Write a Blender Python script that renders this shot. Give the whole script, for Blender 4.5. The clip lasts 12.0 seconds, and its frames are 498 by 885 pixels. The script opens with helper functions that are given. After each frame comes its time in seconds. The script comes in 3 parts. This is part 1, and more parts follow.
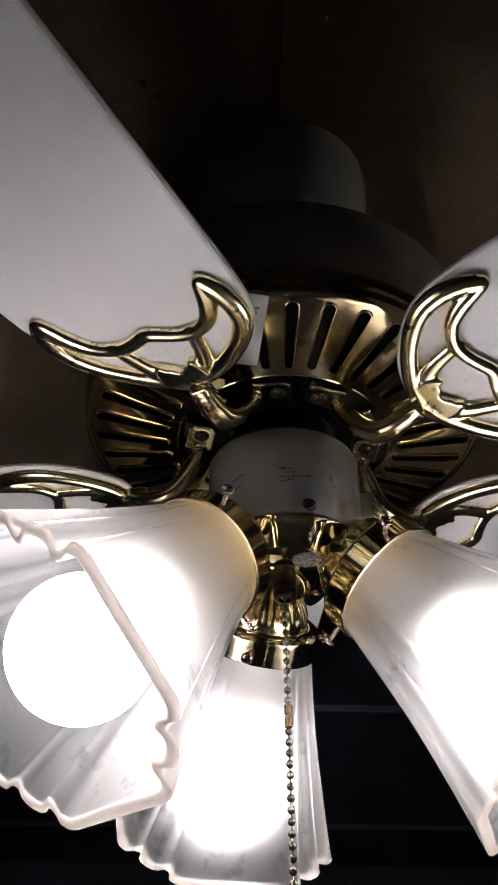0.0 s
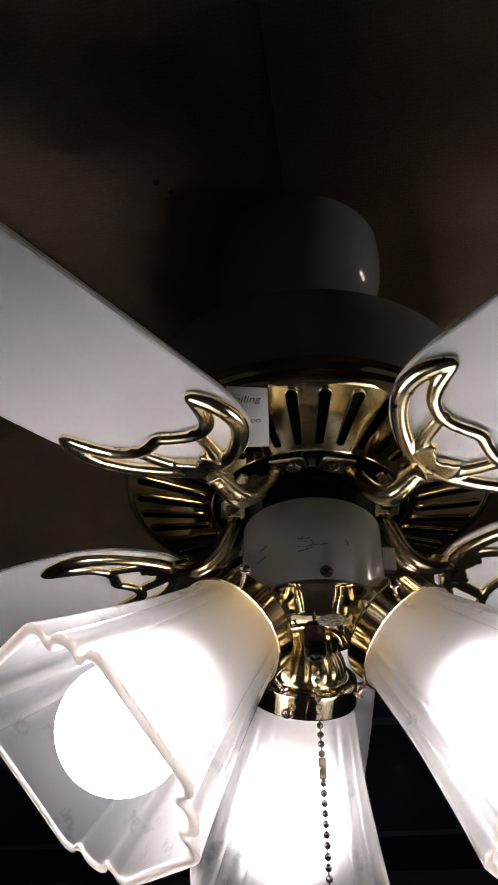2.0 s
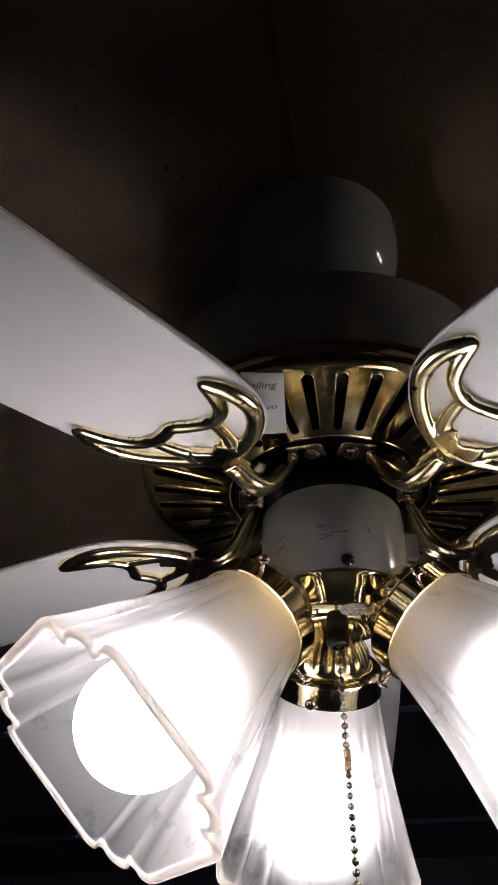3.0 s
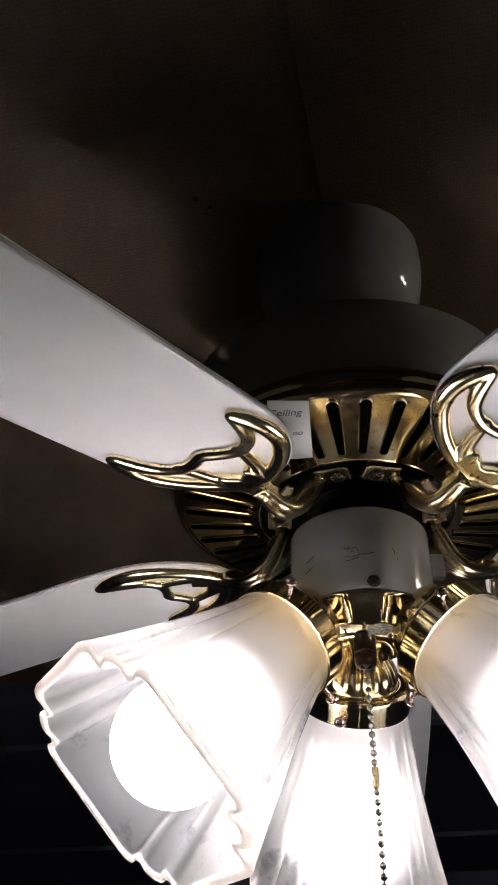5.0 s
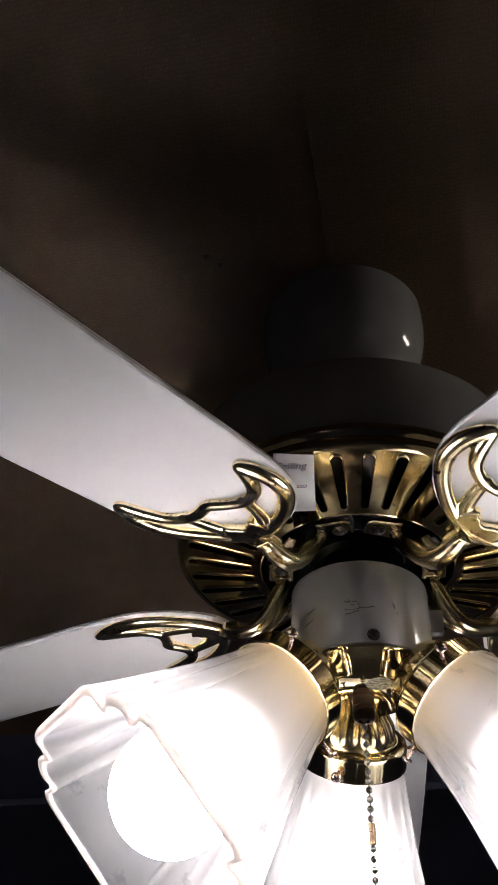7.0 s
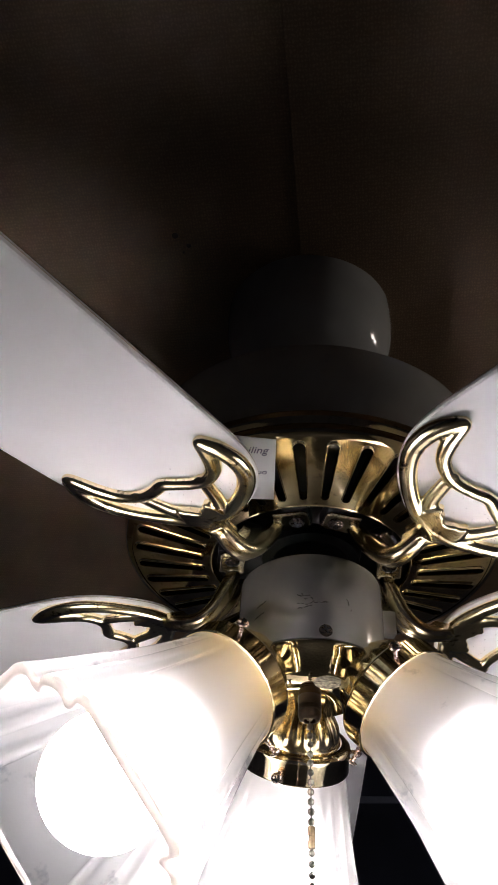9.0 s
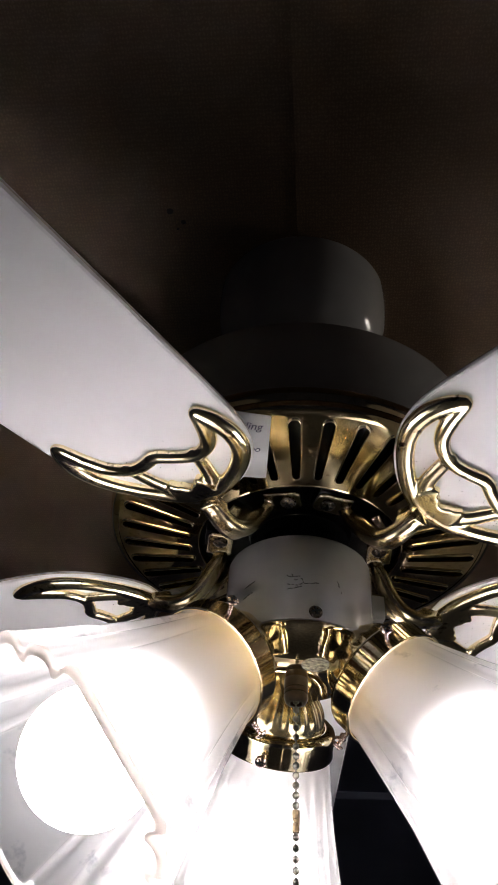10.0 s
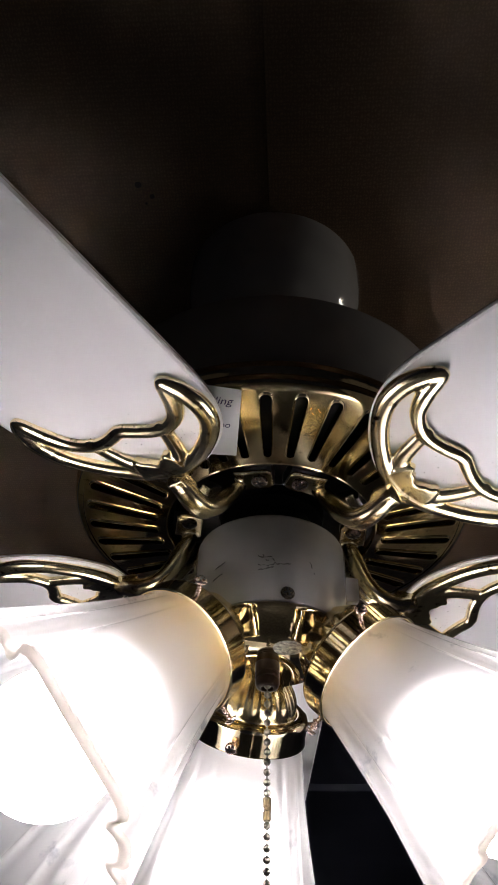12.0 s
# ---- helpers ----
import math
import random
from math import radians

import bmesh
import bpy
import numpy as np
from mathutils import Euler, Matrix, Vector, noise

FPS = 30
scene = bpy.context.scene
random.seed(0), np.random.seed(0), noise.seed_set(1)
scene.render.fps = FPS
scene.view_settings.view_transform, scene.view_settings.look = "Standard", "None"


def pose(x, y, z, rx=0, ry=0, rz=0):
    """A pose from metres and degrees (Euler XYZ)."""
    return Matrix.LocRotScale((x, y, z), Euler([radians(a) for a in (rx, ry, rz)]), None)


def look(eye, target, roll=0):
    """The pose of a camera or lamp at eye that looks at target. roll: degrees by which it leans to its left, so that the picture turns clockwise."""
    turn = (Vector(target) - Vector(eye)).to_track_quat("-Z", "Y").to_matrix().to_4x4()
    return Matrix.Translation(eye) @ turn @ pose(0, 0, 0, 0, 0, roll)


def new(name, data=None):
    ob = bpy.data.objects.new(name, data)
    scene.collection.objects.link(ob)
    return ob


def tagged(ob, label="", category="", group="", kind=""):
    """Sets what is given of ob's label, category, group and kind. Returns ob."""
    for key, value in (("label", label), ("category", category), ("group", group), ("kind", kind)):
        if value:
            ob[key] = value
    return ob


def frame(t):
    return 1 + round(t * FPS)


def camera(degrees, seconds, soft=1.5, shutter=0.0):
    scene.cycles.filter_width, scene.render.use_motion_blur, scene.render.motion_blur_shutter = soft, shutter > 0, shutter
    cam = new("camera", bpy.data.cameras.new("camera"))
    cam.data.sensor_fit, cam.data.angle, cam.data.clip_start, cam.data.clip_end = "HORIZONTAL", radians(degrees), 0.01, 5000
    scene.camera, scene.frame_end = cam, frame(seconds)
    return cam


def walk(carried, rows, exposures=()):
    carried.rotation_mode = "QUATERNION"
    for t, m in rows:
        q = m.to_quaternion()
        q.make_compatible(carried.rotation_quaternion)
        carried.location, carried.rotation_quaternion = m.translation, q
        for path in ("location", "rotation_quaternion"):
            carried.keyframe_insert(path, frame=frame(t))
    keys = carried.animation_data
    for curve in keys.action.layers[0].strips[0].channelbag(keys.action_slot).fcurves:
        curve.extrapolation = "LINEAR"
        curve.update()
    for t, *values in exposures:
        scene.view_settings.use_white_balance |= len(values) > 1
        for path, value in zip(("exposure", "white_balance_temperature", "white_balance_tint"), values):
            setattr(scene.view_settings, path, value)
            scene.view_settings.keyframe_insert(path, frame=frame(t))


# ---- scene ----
cam = camera(32.2, 12.0, soft=1.1)
PATH = [
    (0, (-0.0283, -0.5099, 1.7220), (-0.0238, 0.2880, 2.3247), 0.55),
    (0.5, (0.0017, -0.5168, 1.7363), (-0.0302, 0.2858, 2.3319), -0.08),
    (1, (0.0088, -0.5255, 1.7360), (-0.0594, 0.2740, 2.3328), -0.40),
    (1.5, (0.0243, -0.5514, 1.7333), (-0.0728, 0.2417, 2.3345), -0.26),
    (2, (0.0376, -0.5808, 1.7308), (-0.0797, 0.2070, 2.3355), -0.07),
    (2.5, (0.0408, -0.5772, 1.7333), (-0.0905, 0.2102, 2.3357), -0.11),
    (3, (0.0402, -0.5692, 1.7370), (-0.1045, 0.2213, 2.3321), -0.18),
    (3.5, (0.0460, -0.5787, 1.7370), (-0.1121, 0.2142, 2.3254), -0.27),
    (5.5, (0.0490, -0.5950, 1.7319), (-0.1345, 0.1719, 2.3468), 1.13),
    (6, (0.0492, -0.6023, 1.7273), (-0.1325, 0.1532, 2.3568), 1.40),
    (6.5, (0.0442, -0.6040, 1.7229), (-0.1335, 0.1406, 2.3662), 1.86),
    (7, (0.0442, -0.6006, 1.7246), (-0.1256, 0.1375, 2.3776), 2.30),
    (9, (0.0304, -0.5702, 1.7264), (-0.0794, 0.1694, 2.3905), 3.25),
    (9.5, (0.0269, -0.5517, 1.7296), (-0.0668, 0.1902, 2.3935), 3.47),
    (10, (0.0173, -0.5525, 1.7230), (-0.0657, 0.1911, 2.3865), 3.67),
    (10.5, (0.0071, -0.5403, 1.7203), (-0.0648, 0.2063, 2.3818), 3.71),
    (11, (0.0128, -0.5413, 1.7245), (-0.0512, 0.2091, 2.3824), 3.29),
    (11.5, (0.0148, -0.5334, 1.7249), (-0.0424, 0.2188, 2.3814), 2.78),
    (12, (0.0182, -0.5280, 1.7271), (-0.0346, 0.2205, 2.3882), 2.12),
]
EXPOSURES = [(0.0, -0.1), (1.0, -0.05), (2.5, 0.1), (3.5, 0.27), (5.5, 0.58), (6.5, 0.68), (9.0, 0.66), (10.0, 0.6), (11.0, 0.5), (12.0, 0.45)]
walk(cam, [(t, look(eye, target, roll)) for t, eye, target, roll in PATH], EXPOSURES)

# ---- light ----
# Night-time room: three frosted globe bulbs are the only strong light, the rest of the room is dim.
BULB_POWER = 40.0
world = bpy.data.worlds.new("dim_room_air")
world.use_nodes = True
world.node_tree.nodes["Background"].inputs[0].default_value = (0.5, 0.6, 1.0, 1)
world.node_tree.nodes["Background"].inputs[1].default_value = 0.002
scene.world = world

FAN_Z = 2.10      # height of the motor's underside
CEILING_Z = 2.40
TAU = 2 * math.pi


# ---- materials ----
def material(name, colour, rough=0.5, metal=0.0, spread=0.12, scale=30.0, bump=0.05, fine=400.0, coat=0.0, rough_spread=0.1):
    """Principled surface with variation at two scales in colour, gloss and relief."""
    m = bpy.data.materials.new(name)
    m.use_nodes = True
    nt = m.node_tree
    b = nt.nodes["Principled BSDF"]
    tc = nt.nodes.new("ShaderNodeTexCoord")
    n1 = nt.nodes.new("ShaderNodeTexNoise")
    n1.inputs["Scale"].default_value, n1.inputs["Detail"].default_value = scale, 6
    n2 = nt.nodes.new("ShaderNodeTexNoise")
    n2.inputs["Scale"].default_value, n2.inputs["Detail"].default_value = fine, 3
    for n in (n1, n2):
        nt.links.new(tc.outputs["Object"], n.inputs["Vector"])
    ramp = nt.nodes.new("ShaderNodeValToRGB")
    lo, hi = [c * (1 - spread) for c in colour], [min(1, c * (1 + spread)) for c in colour]
    ramp.color_ramp.elements[0].position, ramp.color_ramp.elements[0].color = 0.3, (*lo, 1)
    ramp.color_ramp.elements[1].position, ramp.color_ramp.elements[1].color = 0.7, (*hi, 1)
    nt.links.new(n1.outputs["Fac"], ramp.inputs["Fac"])
    nt.links.new(ramp.outputs["Color"], b.inputs["Base Color"])
    b.inputs["Metallic"].default_value = metal
    mr = nt.nodes.new("ShaderNodeMapRange")
    mr.inputs["To Min"].default_value, mr.inputs["To Max"].default_value = max(0.02, rough - rough_spread), min(1, rough + rough_spread)
    nt.links.new(n2.outputs["Fac"], mr.inputs["Value"])
    nt.links.new(mr.outputs["Result"], b.inputs["Roughness"])
    b.inputs["Coat Weight"].default_value = coat
    if bump:
        bp = nt.nodes.new("ShaderNodeBump")
        bp.inputs["Strength"].default_value, bp.inputs["Distance"].default_value = bump, 0.001
        nt.links.new(n2.outputs["Fac"], bp.inputs["Height"])
        nt.links.new(bp.outputs["Normal"], b.inputs["Normal"])
    return m


def brass_material(name, colour, rough, spots):
    """Polished brass plate with darker tarnish specks and a faint ripple."""
    m = material(name, colour, rough, 1.0, 0.10, 22.0, 0.006, 320.0, 0.0, 0.03)
    nt = m.node_tree
    b = nt.nodes["Principled BSDF"]
    tc = nt.nodes["Texture Coordinate"]
    n = nt.nodes.new("ShaderNodeTexNoise")
    n.inputs["Scale"].default_value, n.inputs["Detail"].default_value, n.inputs["Roughness"].default_value = 130, 9, 0.75
    nt.links.new(tc.outputs["Object"], n.inputs["Vector"])
    r = nt.nodes.new("ShaderNodeValToRGB")
    r.color_ramp.elements[0].position, r.color_ramp.elements[0].color = 0.55, (0, 0, 0, 1)
    r.color_ramp.elements[1].position, r.color_ramp.elements[1].color = 0.66, (1, 1, 1, 1)
    nt.links.new(n.outputs["Fac"], r.inputs["Fac"])
    sc = nt.nodes.new("ShaderNodeMath")
    sc.operation = "MULTIPLY"
    sc.inputs[1].default_value = spots
    nt.links.new(r.outputs["Color"], sc.inputs[0])
    mix = nt.nodes.new("ShaderNodeMix")
    mix.data_type = "RGBA"
    mix.inputs["B"].default_value = (0.10, 0.065, 0.03, 1)
    old = b.inputs["Base Color"].links[0].from_socket
    nt.links.new(sc.outputs[0], mix.inputs["Factor"])
    nt.links.new(old, mix.inputs["A"])
    nt.links.new(mix.outputs["Result"], b.inputs["Base Color"])
    return m


def glass_material(name):
    """Frosted pressed glass: scatters the bulb's light through, with a soft sheen and grey smudges."""
    m = bpy.data.materials.new(name)
    m.use_nodes = True
    nt = m.node_tree
    nt.nodes.remove(nt.nodes["Principled BSDF"])
    out = nt.nodes["Material Output"]
    tc = nt.nodes.new("ShaderNodeTexCoord")
    n = nt.nodes.new("ShaderNodeTexNoise")
    n.inputs["Scale"].default_value, n.inputs["Detail"].default_value, n.inputs["Roughness"].default_value = 26, 5, 0.6
    nt.links.new(tc.outputs["Object"], n.inputs["Vector"])
    r = nt.nodes.new("ShaderNodeValToRGB")
    r.color_ramp.elements[0].position, r.color_ramp.elements[0].color = 0.31, (0.50, 0.51, 0.53, 1)
    r.color_ramp.elements[1].position, r.color_ramp.elements[1].color = 0.40, (0.935, 0.92, 0.905, 1)
    nt.links.new(n.outputs["Fac"], r.inputs["Fac"])
    n2 = nt.nodes.new("ShaderNodeTexNoise")
    n2.inputs["Scale"].default_value, n2.inputs["Detail"].default_value = 700, 2
    nt.links.new(tc.outputs["Object"], n2.inputs["Vector"])
    bp = nt.nodes.new("ShaderNodeBump")
    bp.inputs["Strength"].default_value, bp.inputs["Distance"].default_value = 0.08, 0.0006
    nt.links.new(n2.outputs["Fac"], bp.inputs["Height"])
    gs, tr, di = (nt.nodes.new(k) for k in ("ShaderNodeBsdfGlass", "ShaderNodeBsdfTranslucent", "ShaderNodeBsdfDiffuse"))
    gs.inputs["Roughness"].default_value, gs.inputs["IOR"].default_value = 0.80, 1.28
    gs.distribution = "BECKMANN"
    for sh in (gs, tr, di):
        nt.links.new(r.outputs["Color"], sh.inputs["Color"])
    nt.links.new(bp.outputs["Normal"], gs.inputs["Normal"])
    a, b = (nt.nodes.new("ShaderNodeMixShader") for _ in range(2))
    a.inputs["Fac"].default_value = 0.5
    nt.links.new(tr.outputs[0], a.inputs[1]), nt.links.new(di.outputs[0], a.inputs[2])
    b.inputs["Fac"].default_value = GLASS_CLEAR
    nt.links.new(a.outputs[0], b.inputs[1]), nt.links.new(gs.outputs[0], b.inputs[2])
    nt.links.new(b.outputs[0], out.inputs["Surface"])
    return m


def rim_material(name):
    """The edge of the glass, letting only a little light through; its beige tint paints in the rim's weaker light."""
    m = material(name, (0.90, 0.86, 0.82), 0.45, 0.0, 0.08, 60, 0.05, 500)
    nt = m.node_tree
    tr, mx = nt.nodes.new("ShaderNodeBsdfTranslucent"), nt.nodes.new("ShaderNodeMixShader")
    tr.inputs["Color"].default_value = (0.89, 0.81, 0.74, 1)
    mx.inputs["Fac"].default_value = 0.62
    nt.links.new(nt.nodes["Principled BSDF"].outputs[0], mx.inputs[1]), nt.links.new(tr.outputs[0], mx.inputs[2])
    nt.links.new(mx.outputs[0], nt.nodes["Material Output"].inputs["Surface"])
    return m


def bulb_material(name, power, colour):
    m = bpy.data.materials.new(name)
    m.use_nodes = True
    nt = m.node_tree
    nt.nodes.remove(nt.nodes["Principled BSDF"])
    e = nt.nodes.new("ShaderNodeEmission")
    e.inputs["Color"].default_value, e.inputs["Strength"].default_value = (*colour, 1), power
    nt.links.new(e.outputs[0], nt.nodes["Material Output"].inputs["Surface"])
    return m


def weave_material(name, colour):
    """Dark brown woven wall-covering: crossed threads at millimetre size, with blotches."""
    m = material(name, colour, 0.75, 0.0, 0.3, 3.5, 0.0, 60.0)
    nt = m.node_tree
    b = nt.nodes["Principled BSDF"]
    tc = nt.nodes["Texture Coordinate"]
    hs = []
    for axis in ("X", "Y"):
        w = nt.nodes.new("ShaderNodeTexWave")
        w.bands_direction = axis
        w.inputs["Scale"].default_value, w.inputs["Distortion"].default_value, w.inputs["Detail"].default_value, w.inputs["Detail Scale"].default_value = (110 if axis == "X" else 80), 7.0, 4, 3.0
        nt.links.new(tc.outputs["Object"], w.inputs["Vector"])
        hs.append(w)
    add = nt.nodes.new("ShaderNodeMath")
    add.operation = "MULTIPLY"
    nt.links.new(hs[0].outputs["Fac"], add.inputs[0]), nt.links.new(hs[1].outputs["Fac"], add.inputs[1])
    bp = nt.nodes.new("ShaderNodeBump")
    bp.inputs["Strength"].default_value, bp.inputs["Distance"].default_value = 0.12, 0.0006
    nt.links.new(add.outputs[0], bp.inputs["Height"])
    nt.links.new(bp.outputs["Normal"], b.inputs["Normal"])
    mul = nt.nodes.new("ShaderNodeMix")
    mul.data_type, mul.blend_type = "RGBA", "MULTIPLY"
    mul.inputs["Factor"].default_value = 0.32
    mr = nt.nodes.new("ShaderNodeMapRange")
    mr.inputs["From Max"].default_value, mr.inputs["To Min"].default_value, mr.inputs["To Max"].default_value = 1.0, 0.25, 1.6
    nt.links.new(add.outputs[0], mr.inputs["Value"])
    nt.links.new(b.inputs["Base Color"].links[0].from_socket, mul.inputs["A"])
    nt.links.new(mr.outputs["Result"], mul.inputs["B"])
    nt.links.new(mul.outputs["Result"], b.inputs["Base Color"])
    return m


GLASS_CLEAR = 0.978
BRASS = brass_material("polished_brass", (0.93, 0.80, 0.51), 0.19, 1.0)
BRASS_KIT = brass_material("bright_brass", (0.86, 0.71, 0.41), 0.21, 0.25)
BRASS_PAN = brass_material("mirror_brass", (0.84, 0.70, 0.42), 0.045, 0.25)
BRASS_COLLAR = brass_material("collar_brass", (0.82, 0.71, 0.46), 0.11, 0.5)
BRASS_ARM = brass_material("lacquered_brass", (0.60, 0.51, 0.32), 0.24, 0.7)
BRASS_DARK = brass_material("vent_brass", (0.56, 0.46, 0.27), 0.12, 0.6)
GREY = material("grey_enamel", (0.38, 0.37, 0.365), 0.12, 0.0, 0.10, 18, 0.01, 300, 0.3, 0.04)
WHITE = material("white_blade_laminate", (0.92, 0.905, 0.915), 0.36, 0.0, 0.03, 9, 0.04, 500)
EDGE = material("worn_blade_edge", (0.58, 0.50, 0.41), 0.6, 0.0, 0.35, 60, 0.1, 500)
BLACK = material("rubber_and_slot_shade", (0.018, 0.018, 0.02), 0.6, 0.0, 0.3, 40, 0.1, 300)
DARK_STEEL = material("dark_steel_and_recess_shade", (0.012, 0.012, 0.014), 0.6, 0.0, 0.3, 40, 0.05, 300)
STEEL = material("copper_plated_steel", (0.62, 0.47, 0.40), 0.25, 1.0, 0.2, 300, 0.05, 900)
SCREW_DARK = material("dark_screw_steel", (0.12, 0.095, 0.075), 0.28, 0.9, 0.3, 300, 0.05, 900)
CHAIN = material("dull_nickel_chain", (0.22, 0.20, 0.165), 0.46, 1.0, 0.2, 400, 0.05, 900)
BAKELITE = material("brown_bakelite", (0.045, 0.023, 0.014), 0.35, 0.0, 0.3, 200, 0.1, 600)
BRASS_OLD = material("old_brass", (0.20, 0.145, 0.08), 0.5, 1.0, 0.2, 300, 0.05, 900)
PAPER = material("white_paper", (0.80, 0.79, 0.80), 0.8, 0.0, 0.04, 60, 0.08, 700)
SCUFF = material("dark_scrape", (0.10, 0.095, 0.09), 0.7, 0.0, 0.3, 300, 0.0, 700)
INK = material("dark_ink", (0.07, 0.05, 0.13), 0.6, 0.0, 0.1, 60, 0.0, 700)
HOLE = material("dark_brown_plug", (0.03, 0.02, 0.015), 0.8, 0.0, 0.3, 300, 0.1, 900)
STICKER = material("worn_sticker", (0.60, 0.56, 0.47), 0.6, 0.0, 0.75, 420, 0.2, 900)
GLASS_RIM = rim_material("light_tinted_glass_rim")
GLASS_DULL = material("amber_glass", (0.35, 0.29, 0.18), 0.2, 0.0, 0.2, 40, 0.05, 300, 0.5)
GLASS = glass_material("frosted_glass")
GLOW = bulb_material("lit_bulb", BULB_POWER, (0.98, 0.94, 1.0))
# glow of the two globe lamps added beside the fan, out of view
GLOW_WARM = bulb_material("added_lamp_glow", 15.0, (1.0, 0.93, 0.84))
WEAVE = weave_material("brown_woven_covering", (0.195, 0.124, 0.072))
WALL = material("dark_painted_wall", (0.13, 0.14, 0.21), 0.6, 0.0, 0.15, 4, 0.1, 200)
FLOOR = material("dull_stone_floor", (0.24, 0.23, 0.22), 0.35, 0.0, 0.3, 8, 0.1, 200)


# ---- mesh tools ----
def part(name, bm, mat, parent=None, label="", smooth=True, angle=40):
    """Links a bmesh as one mesh object under a thing or a part."""
    me = bpy.data.meshes.new(name)
    bmesh.ops.recalc_face_normals(bm, faces=bm.faces)
    bm.to_mesh(me)
    bm.free()
    for m in mat if isinstance(mat, (list, tuple)) else [mat]:
        me.materials.append(m)
    if smooth:
        me.shade_smooth()
        me.set_sharp_from_angle(angle=radians(angle))
    ob = new(name, me)
    ob.parent = parent
    if label:
        tagged(ob, label)
    return ob


def lathe(bm, profile, seg=64, flute=None, m=None, close=False):
    """Turns a profile of (r, z) about z. flute(angle, r, z) may shift the radius."""
    rings = []
    for r, z in profile:
        if r < 1e-6:
            rings.append([bm.verts.new((0, 0, z))])
        else:
            rings.append([bm.verts.new(((r + (flute(TAU * k / seg, r, z) if flute else 0)) * math.cos(TAU * k / seg), (r + (flute(TAU * k / seg, r, z) if flute else 0)) * math.sin(TAU * k / seg), z)) for k in range(seg)])
    pairs = list(zip(rings, rings[1:])) + ([(rings[-1], rings[0])] if close else [])
    for a, b in pairs:
        for k in range(seg):
            q = [a[k % len(a)], a[(k + 1) % len(a)], b[(k + 1) % len(b)], b[k % len(b)]]
            q = list(dict.fromkeys(q))
            if len(q) > 2:
                bm.faces.new(q)
    if m is not None:
        bmesh.ops.transform(bm, matrix=m, verts=[v for ring in rings for v in ring])
    return rings


def spline(points, per=8):
    """Catmull-Rom through rows of numbers."""
    p = np.array(points, float)
    p = np.vstack([2 * p[0] - p[1], p, 2 * p[-1] - p[-2]])
    out = []
    for i in range(1, len(p) - 2):
        for t in np.arange(per) / per:
            out.append(0.5 * (2 * p[i] + (p[i + 1] - p[i - 1]) * t + (2 * p[i - 1] - 5 * p[i] + 4 * p[i + 1] - p[i + 2]) * t * t + (3 * p[i] - 3 * p[i + 1] + p[i + 2] - p[i - 1]) * t ** 3))
    out.append(p[-2])
    return np.array(out)


def tube(bm, points, seg=12, per=6, flat=1.0, up=(0, 0, 1)):
    """A tapered rod through rows of (x, y, z, radius), with rounded ends; flat squeezes it along up."""
    s = spline(points, per)
    c, rad = s[:, :3], np.maximum(s[:, 3], 2e-4)
    tan = np.gradient(c, axis=0)
    tan /= np.linalg.norm(tan, axis=1)[:, None]
    rings = []
    cap = [(0.97, 0.24), (0.78, 0.63), (0.42, 0.91)]
    rows = [(c[0] - tan[0] * rad[0] * d, tan[0], rad[0] * w) for d, w in cap] + list(zip(c, tan, rad)) + [(c[-1] + tan[-1] * rad[-1] * d, tan[-1], rad[-1] * w) for d, w in cap[::-1]]
    for p, t, r in rows:
        side = np.cross(t, up)
        side = side / max(np.linalg.norm(side), 1e-6)
        over = np.cross(side, t)
        rings.append([bm.verts.new(p + r * (math.cos(a) * side + flat * math.sin(a) * over)) for a in (TAU * k / seg for k in range(seg))])
    for a, b in zip(rings, rings[1:]):
        for k in range(seg):
            bm.faces.new((a[k], a[(k + 1) % seg], b[(k + 1) % seg], b[k]))
    bm.faces.new(rings[0][::-1]), bm.faces.new(rings[-1])


def slab(bm, outline, z0, z1, bevel=0.0015, m=None, cap=0, side=0):
    """A plate with rounded edges from a convex or simple outline of (x, y)."""
    o = np.array(outline, float)
    nxt, prv = np.roll(o, -1, 0), np.roll(o, 1, 0)
    t = nxt - prv
    n = np.stack([t[:, 1], -t[:, 0]], 1) / np.maximum(np.linalg.norm(t, axis=1), 1e-9)[:, None]
    area = np.sum(o[:, 0] * nxt[:, 1] - nxt[:, 0] * o[:, 1])
    n = n if area > 0 else -n
    rings = []
    for dz, inset in ((z0, bevel), (z0 + bevel * 0.3, bevel * 0.3), (z0 + bevel, 0), (z1 - bevel, 0), (z1 - bevel * 0.3, bevel * 0.3), (z1, bevel)):
        rings.append([bm.verts.new((*(p - q * inset), dz)) for p, q in zip(o, n)])
    k = len(o)
    for i, (a, b) in enumerate(zip(rings, rings[1:])):
        for j in range(k):
            bm.faces.new((a[j], a[(j + 1) % k], b[(j + 1) % k], b[j])).material_index = side if i in (2,) else cap
    bm.faces.new(rings[0][::-1]).material_index = cap
    bm.faces.new(rings[-1]).material_index = cap
    if m is not None:
        bmesh.ops.transform(bm, matrix=m, verts=[v for r in rings for v in r])


def box(bm, x0, x1, y0, y1, z0, z1, bevel=0.001, m=None):
    slab(bm, [(x0, y0), (x1, y0), (x1, y1), (x0, y1)], z0, z1, bevel, m)


